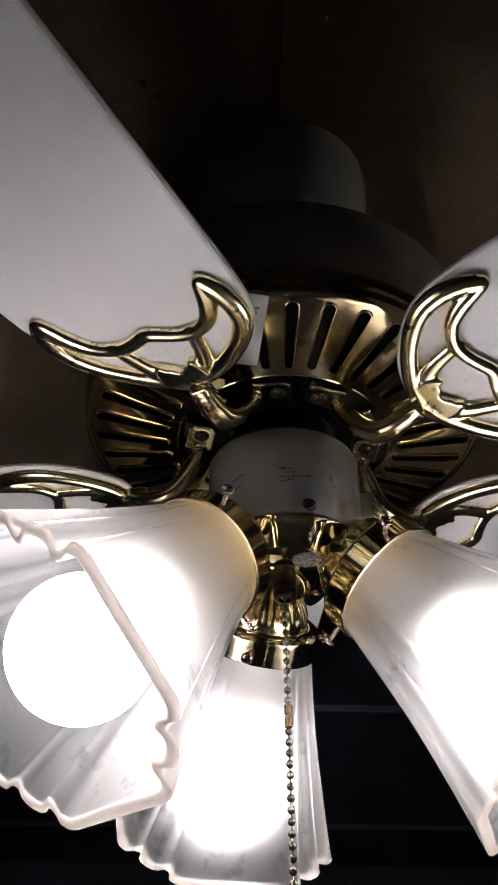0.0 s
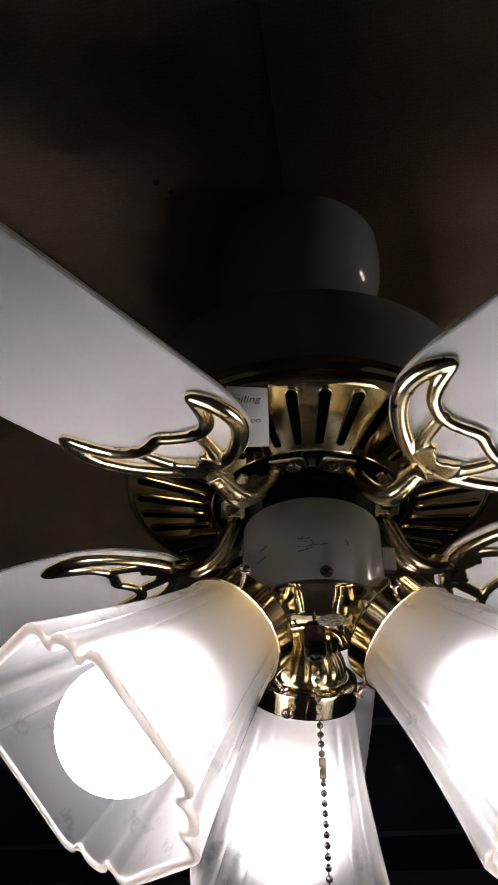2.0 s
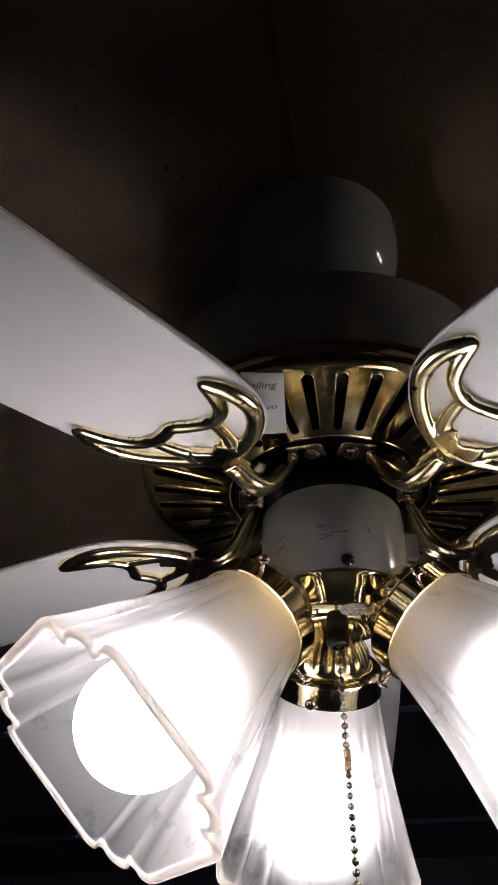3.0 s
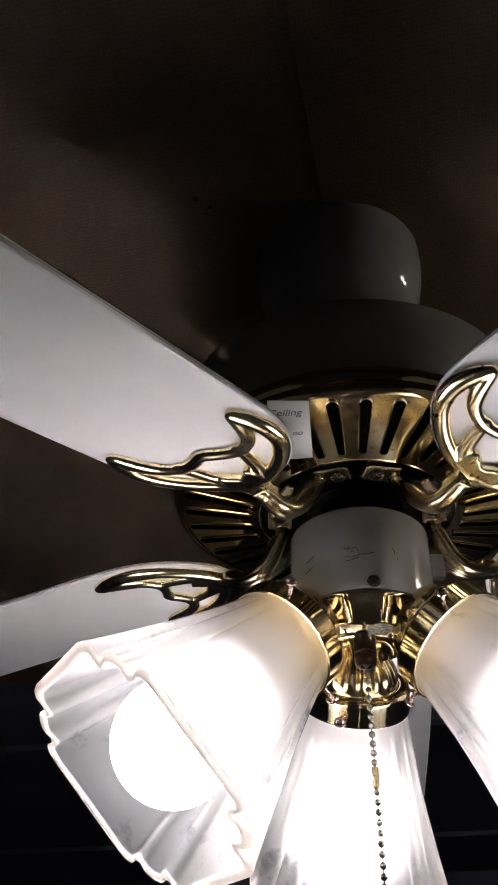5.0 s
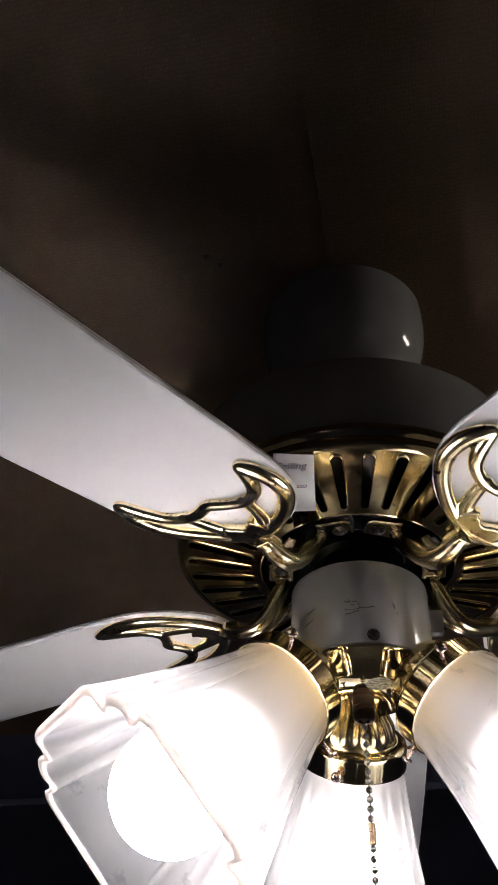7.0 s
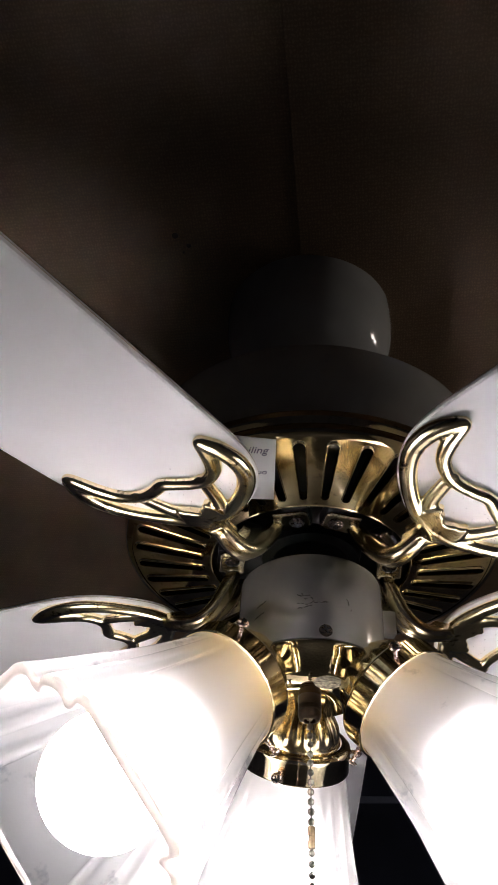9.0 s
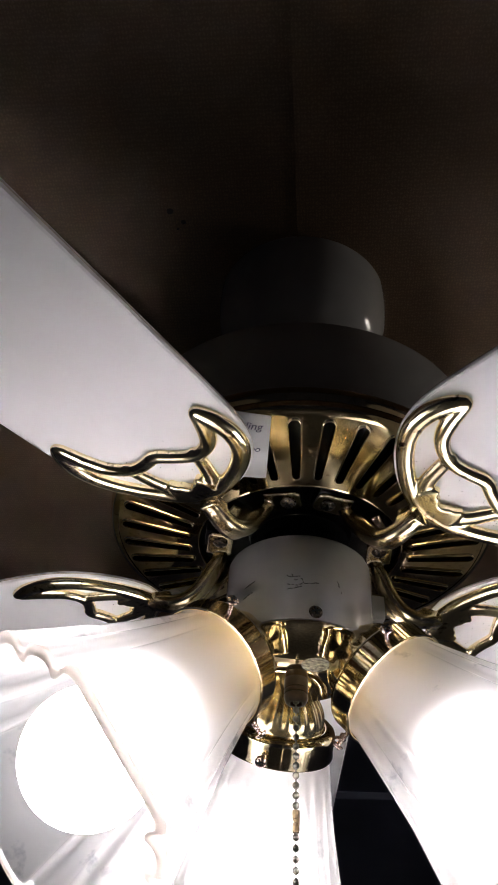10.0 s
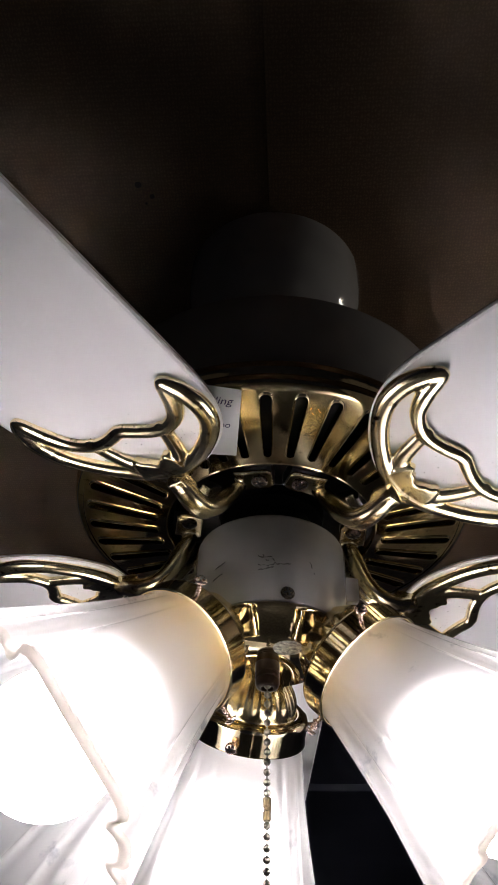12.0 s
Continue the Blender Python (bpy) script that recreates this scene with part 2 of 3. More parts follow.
def screw(bm, m, head=0.004, length=0.012, shaft=0.0018, tall=0.0026):
    """A pan-head screw; its head looks along +z of m, its thread runs down. Proud black bars paint the cross slot's
    shade.
    """
    lathe(bm, [(0, tall), (head * 0.35, tall * 0.97), (head * 0.62, tall * 0.84), (head * 0.84, tall * 0.60), (head * 0.96, tall * 0.32), (head, tall * 0.08), (head * 0.96, 0), (shaft, 0)] + [(shaft * (1 - 0.22 * (i % 2)), -length * i / 14) for i in range(1, 15)] + [(0, -length)], 14, None, m)
    for turn in (0, 90):
        w, h = head * 0.62, head * 0.15
        slab(bm, [(-w, -h), (w, -h), (w, h), (-w, h)], tall * 0.80, tall * 1.015, head * 0.04, m @ pose(0, 0, 0, 0, 0, turn + 20), 1, 1)


# ---- the room ----
def room():
    x0, x1, y0, y1 = -2.6, 2.8, -2.6, 3.0
    bm = bmesh.new()
    box(bm, x0 - 0.1, x1 + 0.1, y0 - 0.1, y1 + 0.1, -0.1, 0, 0.002)
    tagged(part("floor", bm, FLOOR, angle=15), "dull grey stone floor of a dim room", "floor", kind="structure")
    for n, (a, b, c, d) in {"wall_north": (x0, x1, y1, y1 + 0.1), "wall_south": (x0, x1, y0 - 0.1, y0), "wall_west": (x0 - 0.1, x0, y0 - 0.1, y1 + 0.1), "wall_east": (x1, x1 + 0.1, y0 - 0.1, y1 + 0.1)}.items():
        bm = bmesh.new()
        box(bm, a, b, c, d, 0.0, CEILING_Z + 0.05, 0.002)
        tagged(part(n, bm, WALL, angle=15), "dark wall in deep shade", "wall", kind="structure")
    # two sheets of covering overlap in a seam just beside the fan; past the panel the ceiling is painted dark
    bm = bmesh.new()
    seam, end = 0.009, 0.97
    box(bm, x0, seam, y0, end, CEILING_Z, CEILING_Z + 0.05, 0.0005)
    box(bm, seam - 0.012, x1, y0, end, CEILING_Z - 0.0009, CEILING_Z + 0.04, 0.0003)
    box(bm, x0, x1, y0, end, CEILING_Z + 0.05, CEILING_Z + 0.06, 0.001)
    tagged(part("ceiling", bm, WEAVE, angle=15), "dark brown woven ceiling covering with a seam", "ceiling", kind="structure")
    bm = bmesh.new()
    box(bm, x0, x1, end, y1, CEILING_Z + 0.004, CEILING_Z + 0.06, 0.001)
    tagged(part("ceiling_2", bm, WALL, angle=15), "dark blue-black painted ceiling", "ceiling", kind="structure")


room()


def ceiling_details():
    for x, y, r in ((-0.107, -0.100, 0.0020), (-0.118, -0.112, 0.0027), (-0.113, -0.093, 0.0010)):
        bm = bmesh.new()
        lathe(bm, [(0, -0.0006), (r * 0.5, -0.0005), (r, -0.0008), (r * 1.15, 0.0)], 16)
        o = tagged(part("screw_hole", bm, HOLE), "dark old screw hole in the ceiling covering", "hole", "old screw holes")
        o.location = (x, y, CEILING_Z)
    for y in (1.36, 2.40):
        bm = bmesh.new()
        box(bm, -2.6, 2.8, y - 0.02, y + 0.02, CEILING_Z - 0.012, CEILING_Z + 0.004, 0.003)
        tagged(part("trim", bm, WALL, angle=15), "dark narrow batten across the ceiling", "trim", kind="structure")
    top = new("ceiling_light")
    top.location = (-1.10, 1.32, CEILING_Z)
    top.scale = (0.72, 0.72, 0.72)
    tagged(top, "unlit brass ceiling light with a glass bowl", "ceiling light")
    bm = bmesh.new()
    lathe(bm, [(0.15, 0), (0.152, -0.010), (0.145, -0.022), (0.12, -0.028)], 40)
    part("brass_pan", bm, BRASS, top, "round brass ceiling pan")
    bm = bmesh.new()
    lathe(bm, [(0.125, -0.024), (0.122, -0.045), (0.10, -0.072), (0.06, -0.088), (0.012, -0.094), (0, -0.094)], 40)
    part("glass_bowl", bm, GLASS_DULL, top, "amber-grey glass bowl")
    bm = bmesh.new()
    lathe(bm, [(0.010, -0.093), (0.011, -0.100), (0.006, -0.108), (0, -0.110)], 16)
    part("finial", bm, BRASS, top, "small brass finial")


ceiling_details()

# ---- the ceiling fan ----
fan = new("ceiling_fan")
fan.location = (0, 0, FAN_Z)
tagged(fan, "white five-blade ceiling fan with brass brackets and three lit frosted shades", "ceiling fan")


def around(az, r=0.0, z=0.0):
    """Frame at azimuth az (degrees from the -y side towards +x): local x is outwards, local y towards growing azimuth."""
    return pose(0, 0, z, 0, 0, az - 90) @ pose(r, 0, 0)


# motor, canopy, rod
bm = bmesh.new()
lathe(bm, [(0.1435, 0.0350), (0.1452, 0.0375), (0.1455, 0.098), (0.1432, 0.1045), (0.136, 0.1085), (0.07, 0.118), (0.035, 0.128), (0.02, 0.132), (0, 0.132)], 96)
motor = part("motor_housing", bm, GREY, fan, "grey enamelled motor housing")
bm = bmesh.new()
lathe(bm, [(0.1412, 0.0136), (0.1440, 0.0140), (0.1464, 0.0158), (0.1473, 0.0190), (0.1467, 0.0222), (0.1455, 0.0238), (0.1463, 0.0250), (0.1482, 0.0275), (0.1486, 0.0305), (0.1476, 0.0335), (0.1455, 0.0356), (0.1430, 0.0362)], 96)
part("motor_rim", bm, BRASS_DARK, fan, "beaded polished brass rim")
bm = bmesh.new()
lathe(bm, [(0, 0.215), (0.040, 0.2152), (0.047, 0.2165), (0.057, 0.222), (0.0668, 0.231), (0.0740, 0.243), (0.0786, 0.257), (0.0808, 0.272), (0.0815, 0.288), (0.0812, 0.2999), (0, 0.2999)], 72)
part("canopy", bm, GREY, fan, "grey enamelled bell canopy against the ceiling")
bm = bmesh.new()
lathe(bm, [(0.014, 0.125), (0.014, 0.217)], 24)
part("downrod", bm, DARK_STEEL, fan)


# vent plate with its ring of slots
def vent_plate():
    bm = bmesh.new()
    r0, r1, z = 0.0785, 0.1420, 0.0112
    half = TAU / 72
    lo, hi = 0.0852, 0.1372
    n = 10
    for k in range(36):
        mid = TAU * k / 36 - math.pi / 2
        def at(r, w, zz):
            return bm.verts.new((r * math.cos(mid + w / r), r * math.sin(mid + w / r), zz + 0.14 * (r - 0.120)))
        # slot outline, as an inner loop of directions shared with the sector's edge
        slot, edge, low, deep = [], [], [], []
        a0, a1 = 0.0025, 0.0038
        for i in range(n + 1):
            a = math.pi * i / n
            slot.append((hi - a1 + a1 * math.sin(a), a1 * math.cos(a)))
            edge.append((r1, half * r1 * (1 - 2 * i / n)))
        for i in range(1, 4):
            slot.append((hi - a1 + (lo + a0 - hi + a1) * i / 4, -a1 + (a1 - a0) * i / 4))
            r = r1 + (r0 - r1) * i / 4
            edge.append((r, -half * r))
        for i in range(n + 1):
            a = math.pi * i / n
            slot.append((lo + a0 - a0 * math.sin(a), -a0 * math.cos(a)))
            edge.append((r0, -half * r0 * (1 - 2 * i / n)))
        for i in range(1, 4):
            slot.append((lo + a0 + (hi - a1 - lo - a0) * i / 4, a0 + (a1 - a0) * i / 4))
            r = r0 + (r1 - r0) * i / 4
            edge.append((r, half * r))
        c = sum(r for r, _ in slot) / len(slot)
        grow = lambda r, w, g: (c + (r - c) * (1 + g * 0.04), w * (1 + g * 0.24))
        loops = [[at(r, w, z) for r, w in edge], [at(*grow(r, w, 1.35), z) for r, w in slot], [at(*grow(r, w, 0.8), z - 0.0012) for r, w in slot],
                 [at(*grow(r, w, 0.3), z - 0.0013) for r, w in slot], [at(r, w, z - 0.0004) for r, w in slot], [at(r, w, z + 0.006) for r, w in slot]]
        for a, b in zip(loops, loops[1:]):
            for i in range(len(a)):
                bm.faces.new((a[i], a[(i + 1) % len(a)], b[(i + 1) % len(a)], b[i]))
    bmesh.ops.remove_doubles(bm, verts=bm.verts, dist=2e-5)
    # rolled inner lip
    lathe(bm, [(0.0787, 0.0055), (0.0776, 0.0049), (0.0766, 0.0059), (0.0768, 0.0125), (0.0780, 0.0155)], 96)
    return part("vent_plate", bm, BRASS_DARK, fan, "brass vent plate with a ring of radial slots", angle=50)


vent_plate()
# flywheel; its near-black outer skirt stands in for the shade behind the vent slots
bm = bmesh.new()
lathe(bm, [(0.142, 0.032), (0.142, 0.0225), (0.08, 0.020), (0.074, 0.0175), (0.040, 0.0175), (0.038, 0.010), (0.030, 0.008), (0.030, -0.0185)], 72)
part("flywheel", bm, DARK_STEEL, fan, "black motor flywheel with a dark skirt for the shade behind the slots")

# ---- blades and their brass brackets ----
BLADE_AZ = (-30.2, 45.1, 116.5, 187.0, 256.6)
ARM_AZ = (-29.4, 44.0, 115.5, 187.0, 257.6)
PITCH, DROOP, BLADE_Z = 11.5, 4.6, -0.0252


def beside(a, r, z=0.0):
    """Frame turned by a degrees within the frame of around()."""
    return pose(0, 0, z, 0, 0, a) @ pose(r, 0, 0)


def blade_frame(az):
    """Local x runs out along the blade from the axis, y across it; the plane droops and is pitched."""
    return around(az, 0.15, BLADE_Z) @ pose(0, 0, 0, -PITCH, 0, 0) @ pose(0, 0, 0, 0, DROOP, 0) @ pose(-0.15, 0, 0)


def blade_outline():
    root = spline([(0.1140, 0.0), (0.1158, 0.0150), (0.1232, 0.0315), (0.1370, 0.0495), (0.1535, 0.0632), (0.1720, 0.0715), (0.1925, 0.0752), (0.218, 0.0764)], 5)
    tip = spline([(0.625, 0.0820), (0.646, 0.0800), (0.659, 0.072), (0.664, 0.060), (0.665, 0.0)], 5)
    half = [tuple(p) for p in root] + [(0.3, 0.0785), (0.42, 0.0808), (0.52, 0.0818)] + [tuple(p) for p in tip]
    # the trailing edge is flared further so that its outline fits the camera's view
    flare = lambda x, y: (x, y + 0.0065 * min(1, max(0, (x - 0.19) / 0.25)) * (1 if x < 0.64 else y / 0.08))
    return [flare(x, y) for x, y in half] + [(x, -y) for x, y in half[-2:0:-1]]


def bracket(bm):
    """Crescent of brass rails: two horns, a peaked inner rail, spokes and a notched plate at the neck."""
    z = -0.0004
    for s in (1, -1):
        tube(bm, [(0.1245, 0.0, z, 0.0070), (0.1290, s * 0.016, z, 0.0066), (0.1400, s * 0.0332, z, 0.0061), (0.1545, s * 0.0482, z, 0.0061), (0.1697, s * 0.0577, z, 0.0063), (0.1855, s * 0.0610, z, 0.0065), (0.1985, s * 0.0597, z, 0.0063), (0.2060, s * 0.0570, z, 0.0058), (0.2100, s * 0.0552, z, 0.0050)], 16, 6, 0.75)
        tube(bm, [(0.2085, s * 0.0540, z, 0.0050), (0.2010, s * 0.0520, z, 0.0056), (0.1900, s * 0.0480, z, 0.0058), (0.1785, s * 0.0410, z, 0.0054), (0.1715, s * 0.0305, z, 0.0052), (0.1705, s * 0.0205, z, 0.0052), (0.1735, s * 0.0105, z, 0.0052), (0.1770, s * 0.0030, z, 0.0054), (0.1775, 0, z, 0.0054)], 16, 6, 0.78)
        tube(bm, [(0.1720, s * 0.0268, z, 0.0052), (0.1600, s * 0.0240, z, 0.0052), (0.1460, s * 0.0198, z, 0.0058), (0.1340, s * 0.0130, z, 0.0068)], 14, 5, 0.62)
    # web at the neck and the squared end that meets the arm
    web = spline([(0.1180, 0.0), (0.1195, 0.0085), (0.1265, 0.0150), (0.1340, 0.0168), (0.1420, 0.0152), (0.1470, 0.0128), (0.1478, 0.0100), (0.1440, 0.0074), (0.1432, 0.0048), (0.1402, 0.0022), (0.1392, 0.0)], 4)
    half = [tuple(p) for p in web]
    slab(bm, half + [(x, -y) for x, y in half[-2:0:-1]], -0.0050, 0.0016, 0.0014)
    bmesh.ops.transform(bm, matrix=pose(0.2051, 0, 0) @ Matrix.Diagonal((0.944, 1.06, 1, 1)) @ pose(-0.2135, 0, 0), verts=bm.verts)


def yoke(bm):
    """The rod from the bracket's neck that dips, forks and climbs to its two mounting lugs (in the frame of around())."""
    box(bm, 0.1020, 0.1195, -0.0058, 0.0058, -0.0330, -0.0215, 0.0012)
    tube(bm, [(0.114, 0, -0.0282, 0.0070), (0.104, 0, -0.0305, 0.0069), (0.096, 0, -0.0316, 0.0068)], 16, 6, 0.85)
    for s in (1, -1):
        tube(bm, [(0.1100, s * 0.0006, -0.0292, 0.0062), (0.0970, s * 0.0012, -0.0316, 0.0066), (0.0860, s * 0.0022, -0.0298, 0.0068), (0.0765, s * 0.0036, -0.0225, 0.0068), (0.0695, s * 0.0054, -0.0128, 0.0068), (0.0645, s * 0.0070, -0.0045, 0.0066), (0.0615, s * 0.0082, 0.0008, 0.0060), (0.0600, s * 0.0095, 0.0050, 0.0040)], 18, 6, 1.05, (0, 1, 0))
        slab(bm, [(-0.0170, -0.0100), (0.0060, -0.0100), (0.0095, -0.0070), (0.0095, 0.0070), (0.0060, 0.0100), (-0.0170, 0.0100)], 0.0036, 0.0066, 0.0010, beside(s * 23.3, 0.0612) @ pose(0, 0, 0, 0, 0, 90 if s > 0 else -90))


def lug_pad(bm, s):
    box(bm, -0.0095, 0.0095, -0.0105, 0.0105, 0.0067, 0.0176, 0.001, beside(s * 23.3, 0.0625) @ pose(0, 0, 0, 0, 0, 90))


def cast(bm, voxel):
    """Melts overlapping rails into one casting with filleted joints."""
    me = bpy.data.meshes.new("casting")
    bm.to_mesh(me)
    bm.free()
    ob = bpy.data.objects.new("casting", me)
    scene.collection.objects.link(ob)
    mod = ob.modifiers.new("melt", "REMESH")
    mod.mode, mod.voxel_size, mod.adaptivity = "VOXEL", voxel, 0.0
    out = bmesh.new()
    out.from_mesh(bpy.data.meshes.new_from_object(ob.evaluated_get(bpy.context.evaluated_depsgraph_get())))
    bpy.data.objects.remove(ob)
    for _ in range(2):
        bmesh.ops.smooth_vert(out, verts=out.verts, factor=0.5, use_axis_x=True, use_axis_y=True, use_axis_z=True)
    return out


def specks(bm):
    """Loose crumbs of dirt caught on the blade inside the bracket's windows."""
    rnd = random.Random(7)
    for x, y, n, wide in ((0.150, 0.034, 16, 0.005), (0.150, -0.034, 12, 0.005), (0.160, 0.012, 12, 0.009), (0.160, -0.014, 14, 0.009)):
        for _ in range(n):
            px, py, r = rnd.gauss(x, wide), rnd.gauss(y, wide), rnd.uniform(0.00012, 0.00038)
            bmesh.ops.create_cone(bm, cap_ends=True, segments=6, radius1=r, radius2=r * 0.5, depth=0.0003, matrix=pose(px, py, 0.00175, 0, 0, rnd.uniform(0, 90)))


blade_mesh = None
for k in range(5):
    if k == 0:
        bm = bmesh.new()
        slab(bm, blade_outline(), 0.0018, 0.0068, 0.0022, None, 0, 1)
        b = part("blade", bm, [WHITE, EDGE], fan, "white laminated fan blade", angle=18)
        bm = bmesh.new()
        bracket(bm)
        br = part("bracket", cast(bm, 0.0008), BRASS, b, "openwork brass blade bracket")
        bm = bmesh.new()
        specks(bm)
        dirt = tagged(part("dirt", bm, SCUFF, b, "fine dark dirt specks"), kind="stuff")
        bm = bmesh.new()
        yoke(bm)
        yk = part("blade_arm", cast(bm, 0.0009), BRASS_ARM, fan, "forked brass arm bolted under the motor")
        pd = []
        for s in (1, -1):
            bm = bmesh.new()
            lug_pad(bm, s)
            pd.append(part("rubber_pad", bm, BLACK, yk, "black rubber pad"))
        sc = []
        for s in (1, -1):
            bm = bmesh.new()
            m = beside(s * 23.3, 0.0612, 0.0034) @ pose(0, 0, 0, 180, 0, 0)
            screw(bm, m, 0.0058, 0.010, 0.002, 0.0024)
            sc.append(part("screw", bm, [SCREW_DARK, BLACK], yk, "dark cross-slot screw"))
        blade_mesh = (b, br, yk, pd, sc, dirt)
    else:
        b0, br0, yk0, pd0, sc0, dirt0 = blade_mesh
        def twin(o, parent):
            c = o.copy()
            scene.collection.objects.link(c)
            c.parent = parent
            return c
        b = twin(b0, fan)
        br = twin(br0, b)
        twin(dirt0, b)
        yk = twin(yk0, fan)
        for s0 in pd0 + sc0:
            twin(s0, yk)
    b.matrix_basis = blade_frame(BLADE_AZ[k])
    yk.matrix_basis = around(ARM_AZ[k])

# ---- switch housing and light kit ----
bm = bmesh.new()
lathe(bm, [(0, -0.0180), (0.048, -0.0180), (0.0520, -0.0185), (0.0533, -0.0198), (0.0536, -0.022), (0.0536, -0.084), (0.0530, -0.0862), (0.0505, -0.0866), (0, -0.0866)], 80)
housing = part("switch_housing", bm, GREY, fan, "grey enamelled switch housing with scuff marks")
bm = bmesh.new()
screw(bm, around(13.9, 0.0536, -0.0808) @ pose(0, 0, 0, 0, 90, 0), 0.0048, 0.006, 0.0018, 0.0024)
part("screw", bm, [SCREW_DARK, BLACK], housing)


def stroke(points):
    """A broken dark scrape lying on the housing, through (azimuth, height) pairs."""
    p = spline(points, 5)
    bm = bmesh.new()
    for i in range(len(p) - 1):
        if random.random() < 0.28:
            continue
        a, h = p[i] + np.array([random.uniform(-0.5, 0.5), random.uniform(-0.0004, 0.0004)])
        a2, h2 = p[i + 1] + np.array([random.uniform(-0.5, 0.5), random.uniform(-0.0004, 0.0004)])
        tube(bm, [(0.05352 * math.sin(radians(q)), -0.05352 * math.cos(radians(q)), w, random.uniform(0.00018, 0.0005)) for q, w in ((a, h), ((a + a2) / 2, (h + h2) / 2), (a2, h2))], 6, 1)
    tagged(part("scuff", bm, SCUFF, housing, "thin dark scrape"), kind="stuff")


for pts in ([(-42, -0.0555), (-37, -0.0540), (-33, -0.0528)], [(-43, -0.0635), (-38, -0.0622), (-34, -0.0612)],
            [(-7, -0.0535), (-2, -0.0545), (2, -0.0540)], [(-4, -0.0520), (-1, -0.0570), (3, -0.0560), (5, -0.0590), (0, -0.0610), (-6, -0.0600)],
            [(-6, -0.0640), (-1, -0.0632), (4, -0.0620)], [(6, -0.0595), (12, -0.0590), (18, -0.0580)], [(31, -0.0540), (33, -0.0580), (36, -0.0640)]):
    stroke(pts)
bm = bmesh.new()
box(bm, 0.050, 0.064, -0.004, 0.004, -0.050, -0.030, 0.0012, around(103))
part("reversing_switch", bm, GREY, housing, "small grey sliding switch")

bm = bmesh.new()
lathe(bm, [(0.049, -0.0868), (0.0528, -0.0870), (0.0536, -0.0882), (0.0528, -0.0894), (0.0505, -0.0902), (0.0462, -0.0930), (0.0422, -0.0962), (0.0390, -0.0995), (0.0372, -0.1018), (0.0366, -0.1026), (0.0358, -0.1030), (0, -0.1030)], 72)
pan = part("light_kit_pan", bm, BRASS_PAN, fan, "mirror-bright brass light pan")
bm = bmesh.new()
lathe(bm, [(0, -0.1034), (0.0096, -0.1034), (0.0098, -0.1031)], 28, None, pose(0.0125, -0.0215, 0))
part("sticker", bm, STICKER, pan, "worn oval sticker")
bm = bmesh.new()
lathe(bm, [(0, -0.1028), (0.0080, -0.1028), (0.0082, -0.1036), (0.0082, -0.1100), (0.0072, -0.1104), (0.0072, -0.1110), (0.0082, -0.1114), (0.0082, -0.1134), (0.0072, -0.1138), (0.0072, -0.1144), (0.0082, -0.1148), (0.0082, -0.1170), (0.0072, -0.1196), (0.0062, -0.1204), (0.0045, -0.1204), (0.0040, -0.1180), (0, -0.1180)], 24, None, pose(-0.0012, 0.001, 0))
part("chain_socket", bm, BAKELITE, pan, "dark brown threaded chain socket")


# pull chain: beads on a thin wire, with a bell-shaped joiner
def pull_chain():
    path = lambda d: Vector((-0.0012 + 0.011 * d, 0.001 - 0.011 * d, -0.1185 - d))
    pitch, count = 0.0063, 57
    bm = bmesh.new()
    tube(bm, [(*path(d), 0.00045) for d in (0, 0.09, 0.18, 0.27, 0.36)], 6, 3)
    ch = part("pull_chain", bm, CHAIN, fan, "dull nickel bead pull chain")
    ball = None
    for i in range(count):
        if i in (12, 13):
            continue
        if ball is None:
            bm = bmesh.new()
            bmesh.ops.create_uvsphere(bm, u_segments=10, v_segments=7, radius=0.0023)
            ball = bead = part("bead", bm, CHAIN, ch)
        else:
            bead = ball.copy()
            scene.collection.objects.link(bead)
        bead.location = path(i * pitch)
    # the joiner: a folded brass sleeve with a notch cut across one side
    bm = bmesh.new()
    lathe(bm, [(0.0012, 0.0066), (0.0024, 0.0064), (0.0023, 0.0056), (0.0023, 0.0012), (0.0016, 0.0006), (0.0016, -0.0010), (0.0023, -0.0016), (0.0023, -0.0060), (0.0023, -0.0067), (0.0010, -0.0068)], 14)
    box(bm, 0.0002, 0.0024, -0.0018, 0.0018, -0.0062, 0.0060, 0.0004)
    o = part("chain_joiner", bm, BRASS_OLD, ch, "brass-tinted notched chain joiner")
    o.location = path(12.5 * pitch)


pull_chain()


# the three lamp holders: fluted cup, collar with thumb screws, square tulip shade, globe bulb
def holder_frame(az, rc, zc, tilt):
    """Local z runs along the lamp's axis towards its mouth, from the centre of the collar's lip; local x points up and outwards."""
    return around(az, rc, zc) @ pose(0, 0, 0, 0, 180 - tilt, 0)


COLLAR_R, MOUTH, APOTHEM, FLAT = 0.0418, 0.1360, 0.0768, 0.0385


